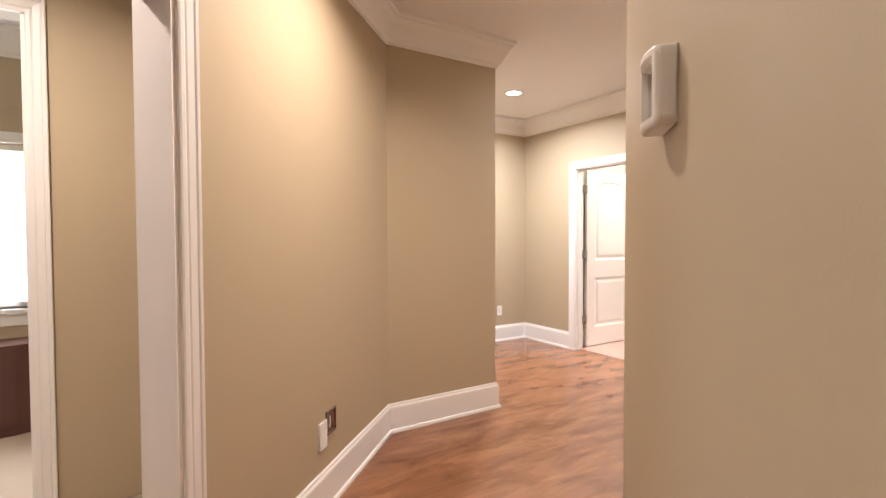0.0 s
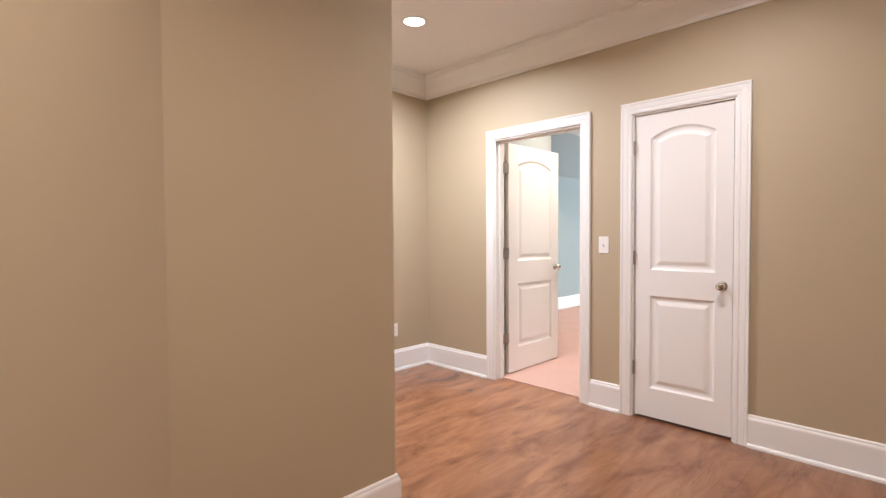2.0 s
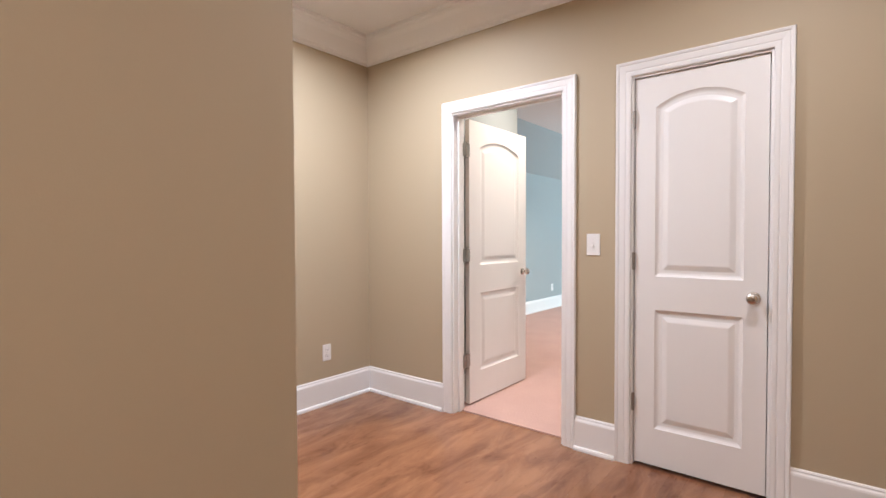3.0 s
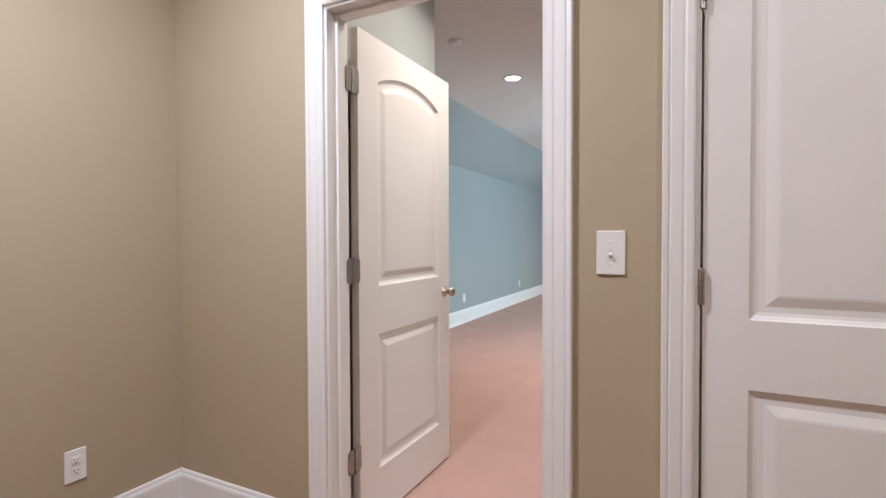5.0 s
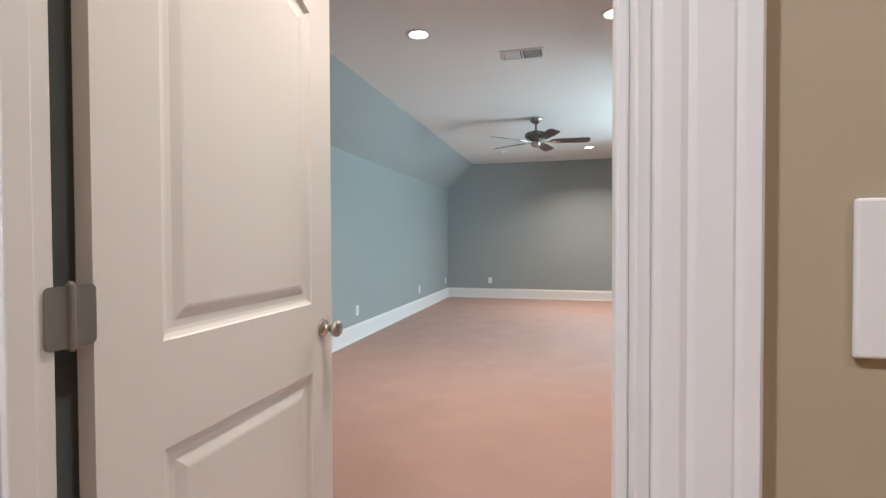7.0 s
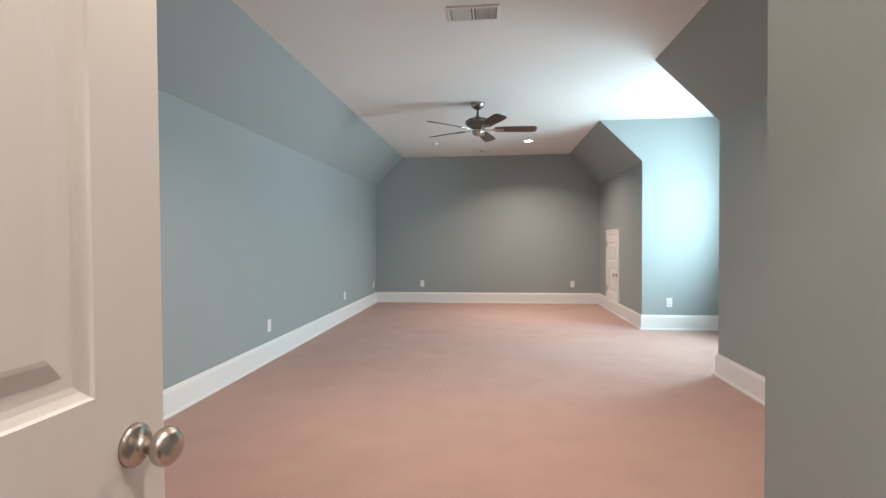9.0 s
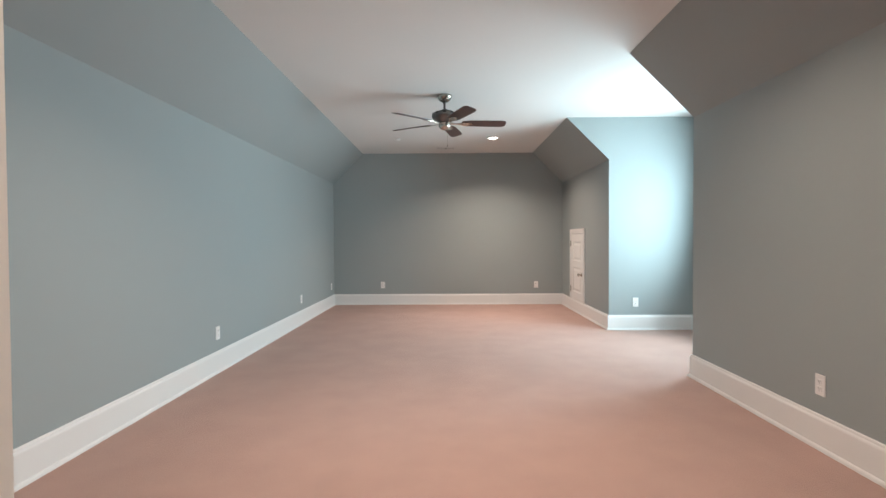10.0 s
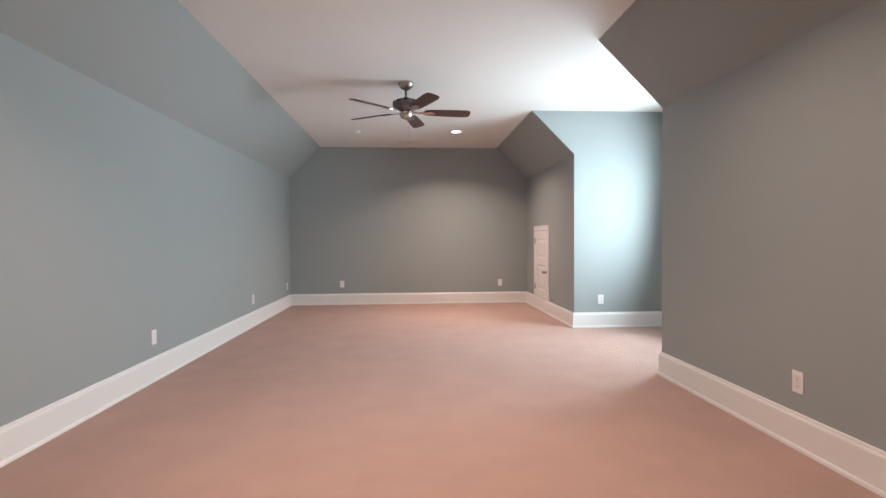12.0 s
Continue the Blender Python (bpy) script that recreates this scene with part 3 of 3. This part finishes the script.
def make_outlet(m, label):
    e = empty("wall_outlet", m, label, "outlet", "wall outlets")
    part("cover_plate", plate(bmesh.new(), 0.072, 0.117), M_PLATE, e)
    for z in (0.0195, -0.0195):
        r = part("receptacle", add_box(bmesh.new(), -0.0165, 0.0165, -0.0085, -0.005, z - 0.0135, z + 0.0135, 0.003, 2), M_PLATE, e)
        # no holes: dark raised marks, the shade inside them is their colour
        for dx, hh in ((-0.006, 0.0045), (0.006, 0.0038)):
            part("slot", box(dx - 0.001, dx + 0.001, -0.0090, -0.0080, z - hh + 0.002, z + hh + 0.002), M_SLOT_SHADE, r)
        part("slot", lathe([(0, 0.0006), (0.0024, 0.0006), (0.0024, 0)], pose(0, -0.0084, z - 0.0085, 90), 10), M_SLOT_SHADE, r)
    screw(e, 0.0)
    return e


o1 = make_outlet(wall_pose(XL, 4.91, 0.356, 90), "white duplex wall outlet on the blue-grey wall")
for x, y, z, face in ((XL, 7.395, 0.356, 90), (XL, 9.165, 0.356, 90), (-0.708, YF, 0.362, 0), (2.053, YF, 0.362, 0), (2.872, DY1, 0.362, 0), (XR, 3.305, 0.362, -90)):
    copy_thing(o1, wall_pose(x, y, z, face))
oh = copy_thing(o1, wall_pose(-0.73, -0.418, 0.375, 90))
oh["label"] = "white duplex wall outlet on the tan landing wall"

sw = empty("light_switch", wall_pose(1.0955, 0, 1.165, 0), "white toggle light switch between two door casings", "switch")
part("cover_plate", plate(bmesh.new(), 0.075, 0.119, 0.006), M_PLATE, sw)
part("toggle_frame", box(-0.0052, 0.0052, -0.0072, -0.006, -0.0122, 0.0122, 0.0008, 1), M_GRILLE, sw)
bm = box(-0.0042, 0.0042, -0.0185, -0.004, -0.0045, 0.0045, 0.0016, 2)
bmesh.ops.transform(bm, matrix=pose(0, 0, 0.000, 24), verts=bm.verts)
part("toggle", bm, M_PLATE, sw)
screw(sw, 0.030, -0.0066)
screw(sw, -0.030, -0.0066)

# thermostat on the hall wall
th = empty("thermostat", wall_pose(3.556, -3.536, 1.500, -45), "white thermostat with a grey screen on the tan wall", "thermostat")


def rounded(w, h, rad, n=6):
    """A rounded rectangle, closed, starting in the middle of its bottom side."""
    pts = [(0.0, -h / 2)]
    for cx, cz, a0 in ((w / 2 - rad, -h / 2 + rad, -90), (w / 2 - rad, h / 2 - rad, 0), (-w / 2 + rad, h / 2 - rad, 90), (-w / 2 + rad, -h / 2 + rad, 180)):
        pts += [(cx + rad * math.cos(radians(a0 + 90 * k / n)), cz + rad * math.sin(radians(a0 + 90 * k / n))) for k in range(n + 1)]
    return pts + [(0.0, -h / 2)]


TW, THH = 0.102, 0.108
part("backplate", box(-TW / 2 + 0.003, TW / 2 - 0.003, -0.003, 0, -THH / 2 + 0.003, THH / 2 - 0.003), M_PLATE, th)
body = part("body", prism(rounded(TW, THH, 0.016)[:-1], lambda a, b, d: (a, -0.003 - d, b), 0.009), M_PLATE, th)


def bowed(u, v, d):
    """The front swells outward in the middle of its width."""
    return (u, -d - 0.011 * (math.cos(math.pi * u / TW) if d > 0.0165 else 0), v)


def ring(pts, n=5):
    """The same outline with its straight sides cut into short steps."""
    return [(a[0] + (b[0] - a[0]) * k / n, a[1] + (b[1] - a[1]) * k / n) for a, b in zip(pts, pts[1:]) for k in range(n)] + [pts[-1]]


part("bezel", sweep(ring(rounded(TW, THH, 0.016)), [(0, 0.0115), (0, 0.022), (0.002, 0.025), (0.005, 0.0265), (0.0125, 0.0265), (0.016, 0.0175), (0.016, 0.0115)], bowed),
     M_PLATE, body)
part("screen", prism(rounded(TW - 0.030, THH - 0.030, 0.004)[:-1], lambda a, b, d: (a, -0.0115 - d, b), 0.004), M_SCREEN, body)

# open junction box low on the angled wall
jx, jy = along(0.885)
jb = empty("junction_box", wall_pose(jx, jy, 0.37, 135), "open brown junction box with a loose white cover plate", "outlet box")
part("cover_plate", box(-0.090, -0.015, -0.012, 0, -0.075, 0.055, 0.003), M_PLATE, jb, "loose white plastic cover plate")
part("box_rim", sweep([(-0.012, -0.03), (0.085, -0.03), (0.085, 0.085), (-0.012, 0.085), (-0.012, -0.03)], [(0, 0), (0, 0.010), (0.008, 0.010), (0.008, 0)],
     lambda u, v, d: (u, -d, v)), M_BOXDARK, jb)
part("box_back", box(-0.006, 0.079, -0.003, -0.0005, -0.024, 0.079), M_BOXDARK, jb)
for k, (u, v) in enumerate(((0.02, 0.02), (0.045, 0.035), (0.06, 0.005))):
    bm = bmesh.new()
    for i in range(6):
        a = i * 0.5
        add_lathe(bm, [(0, 0), (0.0035, 0.0005), (0.0035, 0.0115), (0, 0.012)], pose(u + 0.006 * math.sin(a + k), -0.006, v - 0.02 + i * 0.009), 8)
    part("wire", bm, M_BRASSWIRE if k else M_PLATE, jb)


def make_can(m, label):
    e = empty("recessed_light", m, label, "ceiling light", "recessed lights")
    part("trim_ring", lathe([(0.068, 0.0), (0.070, -0.006), (0.086, -0.0075), (0.094, -0.004), (0.096, 0.0)], n=40), M_GRILLE, e, smooth=True)
    part("lens", lathe([(0, -0.003), (0.069, -0.003), (0.069, -0.001), (0, -0.001)], n=36), M_BULB, e, "glowing lamp face")
    return e


first = None
# fixtures also go to the two added lamps that are never seen
for x, y, watts, colour, spread in CANS:
    m = pose(x, y, CEIL)
    if first is None:
        first = make_can(m, "round white recessed ceiling light, switched on")
    else:
        copy_thing(first, m)

sd = empty("smoke_detector", pose(-0.295, 8.11, CEIL), "small round white smoke detector on the ceiling", "smoke detector")
part("base", lathe([(0.052, 0), (0.052, -0.008), (0.049, -0.010), (0, -0.010)], n=32), M_PLATE, sd)
part("cap", lathe([(0.045, -0.010), (0.043, -0.018), (0.034, -0.024), (0.016, -0.026), (0, -0.026)], n=32), M_PLATE, sd, smooth=True)

near_sd = copy_thing(sd, pose(-0.35, 2.045, CEIL))
tagged(near_sd, "small round white smoke detector near the room entry", group="smoke detectors")
tagged(sd, group="smoke detectors")


def make_vent(x0, x1, y0, y1, label):
    e = empty("ceiling_vent", pose((x0 + x1) / 2, (y0 + y1) / 2, CEIL), label, "vent", "ceiling vents")
    a, b = (x1 - x0) / 2, (y1 - y0) / 2
    r = 0.022
    # dark sheet in place of the shaded duct behind the slats
    part("backing", box(-a + r, a - r, -b + r, b - r, -0.002, -0.0005), M_SLOT_SHADE, e)
    part("frame", sweep([(-a, -b), (a, -b), (a, b), (-a, b), (-a, -b)], [(0, 0), (0, -0.004), (0.006, -0.008), (r, -0.009), (r, 0)], lambda u, v, d: (u, v, d)), M_GRILLE, e)
    part("divider", box(-0.006, 0.006, -b + r, b - r, -0.009, -0.001), M_GRILLE, e)
    n = 11
    for half in (-1, 1):
        shared = None
        for i in range(n):
            x = half * (0.014 + (a - r - 0.02) * (i + 0.5) / n)
            if shared is None:
                bm = box(-0.0065, 0.0065, -b + r, b - r, -0.0005, 0.0005)
                bmesh.ops.transform(bm, matrix=pose(0, 0, 0, 0, 38 * half, 0), verts=bm.verts)
                ob = part("slat", bm, M_GRILLE, e)
                shared = ob.data
            else:
                ob = new("slat", shared)
                ob.parent = e
            ob.location = (x, 0, -0.0052)
    return e


make_vent(0.297, 0.652, 3.560, 3.775, "white louvred ceiling vent near the entry")
make_vent(0.285, 0.588, 8.80, 8.98, "white louvred ceiling vent near the gable wall")

# ceiling fan
FX, FY = 0.440, 5.87
fan = empty("ceiling_fan", pose(FX, FY, CEIL), "pewter ceiling fan with five dark walnut blades, at rest", "ceiling fan")
part("canopy", lathe([(0.0, 0.0), (0.078, 0.0), (0.080, -0.012), (0.072, -0.036), (0.052, -0.060), (0.028, -0.074), (0.0, -0.076)], n=36), M_NICKEL, fan, smooth=True)
part("downrod", lathe([(0.0, -0.07), (0.0125, -0.07), (0.0125, -0.17), (0.0, -0.17)], n=16), M_PEWTER, fan, smooth=True)
part("motor_housing", lathe([(0.0, -0.150), (0.030, -0.152), (0.040, -0.166), (0.075, -0.172), (0.112, -0.186), (0.134, -0.206), (0.139, -0.226), (0.132, -0.246), (0.108, -0.266),
     (0.080, -0.276), (0.078, -0.290), (0.0, -0.292)], n=48), M_PEWTER, fan, smooth=True)
# dark pads on the housing; the shade of the slots is painted
for k in range(10):
    slot = prism(rounded(0.034, 0.020, 0.007, 4)[:-1], lambda a, b, d: pose(0, 0, -0.204, 0, 0, 18 + 36 * k) @ pose(0.1305, 0, 0, 0, -22, 0) @ Vector((d, a, b)), 0.004)
    part("vent_slot", slot, M_SLOT_SHADE, fan, "dark cooling slot in the motor housing")
part("switch_housing", lathe([(0.0, -0.288), (0.060, -0.290), (0.066, -0.305), (0.064, -0.335), (0.052, -0.356), (0.030, -0.368), (0.0, -0.372)], n=36), M_NICKEL, fan, smooth=True)
bm = bmesh.new()
for i in range(22):
    add_lathe(bm, [(0, 0), (0.0024, -0.0024), (0, -0.0048)], pose(0.03, -0.02, -0.366 - i * 0.0075), 6)
add_lathe(bm, [(0, 0), (0.004, -0.004), (0.006, -0.018), (0.004, -0.024), (0, -0.026)], pose(0.03, -0.02, -0.53), 10)
part("pull_chain", bm, M_NICKEL, fan)
BLADE = [(0.20, -0.052), (0.26, -0.060), (0.45, -0.068), (0.60, -0.070), (0.645, -0.062), (0.662, -0.042), (0.665, 0.0), (0.662, 0.042), (0.645, 0.062), (0.60, 0.070), (0.45, 0.068),
         (0.26, 0.060), (0.20, 0.052), (0.185, 0.03), (0.185, -0.03)]
for k in range(5):
    turn = pose(0, 0, -0.300, 0, 0, 5 + 72 * k)
    bm = prism(BLADE, lambda a, b, d: turn @ pose(0, 0, 0, -13) @ Vector((a, b, d)), 0.007)
    blade = part("blade", bm, M_BLADE, fan, "dark walnut fan blade")
    bm = bmesh.new()
    arm = [(0.07, -0.014), (0.13, -0.010), (0.17, -0.018), (0.20, -0.034), (0.245, -0.036), (0.285, -0.022), (0.30, 0.0), (0.285, 0.022), (0.245, 0.036), (0.20, 0.034), (0.17, 0.018), (0.13, 0.010), (0.07, 0.014)]
    bm = prism(arm, lambda a, b, d: turn @ pose(0, 0, 0, -13) @ Vector((a, b, -0.001 - d)), 0.006)
    br = part("blade_bracket", bm, M_NICKEL, blade, "cast metal blade bracket")
    for a, b in ((0.215, -0.02), (0.215, 0.02), (0.27, 0.0)):
        part("screw", lathe([(0, -0.0105), (0.004, -0.0095), (0.0055, -0.007), (0, -0.007)], turn @ pose(0, 0, 0, -13) @ pose(a, b, 0), 10), M_PEWTER, blade)

# attic access door in the far knee wall
AY0, AY1, AZ0, AZ1 = 8.03, 8.72, ZC + 0.19, 1.26
casing(-AY1, -AY0, AZ1, lambda u, z, d: (XR - d, -u, z), "white casing round the attic access door", AZ0)
ac = empty("access_door", pose(XR - 0.012, AY1 - 0.004, AZ0 + 0.004, 0, 0, -90), "small white panelled attic access door, shut", "door")
part("leaf_panel", door_leaf(AY1 - AY0 - 0.008, AZ1 - AZ0 - 0.008, 0.035, [(0.11, AY1 - AY0 - 0.118, 0.62, 0.93, 0.0), (0.11, AY1 - AY0 - 0.118, 0.12, 0.52, 0)]), M_DOOR, ac)
add_knob(ac, AY1 - AY0 - 0.07, 0.42, 0.035, (0,))
for z in (0.16, 0.90):
    add_hinge(ac, z, -0.006, -0.010, (1, 0), None, 0.09)
# dark strip on the wall standing in for shade in the access door's gap
part("reveal", sweep([(AY0, AZ0), (AY1, AZ0), (AY1, AZ1), (AY0, AZ1), (AY0, AZ0)], [(0, 0), (0, 0.002), (0.003, 0.002), (0.003, 0)], lambda u, v, d: (XR - d, u, v)), M_SLOT_SHADE, ac).matrix_parent_inverse = ac.matrix_world.inverted()

# ---------------------------------------------------------------- oak boards of the hall floor
floor_ob = bpy.data.objects["floor_hall"]
rng = random.Random(7)
PW = 0.0826


def span(x):
    """How far the hall reaches along y at x."""
    ys = []
    n = len(HALL)
    for i in range(n):
        (xa, ya), (xb, yb) = HALL[i], HALL[(i + 1) % n]
        if (xa - x) * (xb - x) < 0:
            ys.append(ya + (yb - ya) * (x - xa) / (xb - xa))
    return (min(ys), max(ys)) if ys else None


def plank_mesh(w, length):
    bm = bmesh.new()
    c = 0.0003
    lo = [bm.verts.new(p) for p in ((0, 0, -0.012), (w, 0, -0.012), (w, length, -0.012), (0, length, -0.012))]
    md = [bm.verts.new((v.co.x, v.co.y, -c)) for v in lo]
    up = [bm.verts.new(p) for p in ((c, c, 0), (w - c, c, 0), (w - c, length - c, 0), (c, length - c, 0))]
    bm.faces.new(up)
    for a, b in ((lo, md), (md, up)):
        for i in range(4):
            j = (i + 1) % 4
            bm.faces.new((a[i], a[j], b[j], b[i]))
    me = bpy.data.meshes.new("plank")
    bm.to_mesh(me)
    bm.free()
    me.materials.append(M_WOOD)
    return me


x = -0.73
while x < 5.15:
    spans = [s for s in (span(x + 0.001), span(x + PW - 0.001)) if s]
    if spans:
        lo, hi = min(s[0] for s in spans), max(s[1] for s in spans)
        if D1[0] - PW < x < D1[1] or D2[0] - PW < x < D2[1]:
            hi = 0.074
        y = lo - 0.02
        first_len = rng.uniform(0.3, 1.3)
        while y < hi - 0.02:
            length = min(first_len, hi - y)
            if hi - y - length < 0.15:
                length = hi - y
            ob = new("plank", plank_mesh(PW - 0.0002, length - 0.0002))
            ob.location = (x, y, rng.uniform(-0.0002, 0.0))
            ob.parent = floor_ob
            y += length
            first_len = rng.uniform(0.7, 1.7)
    x += PW
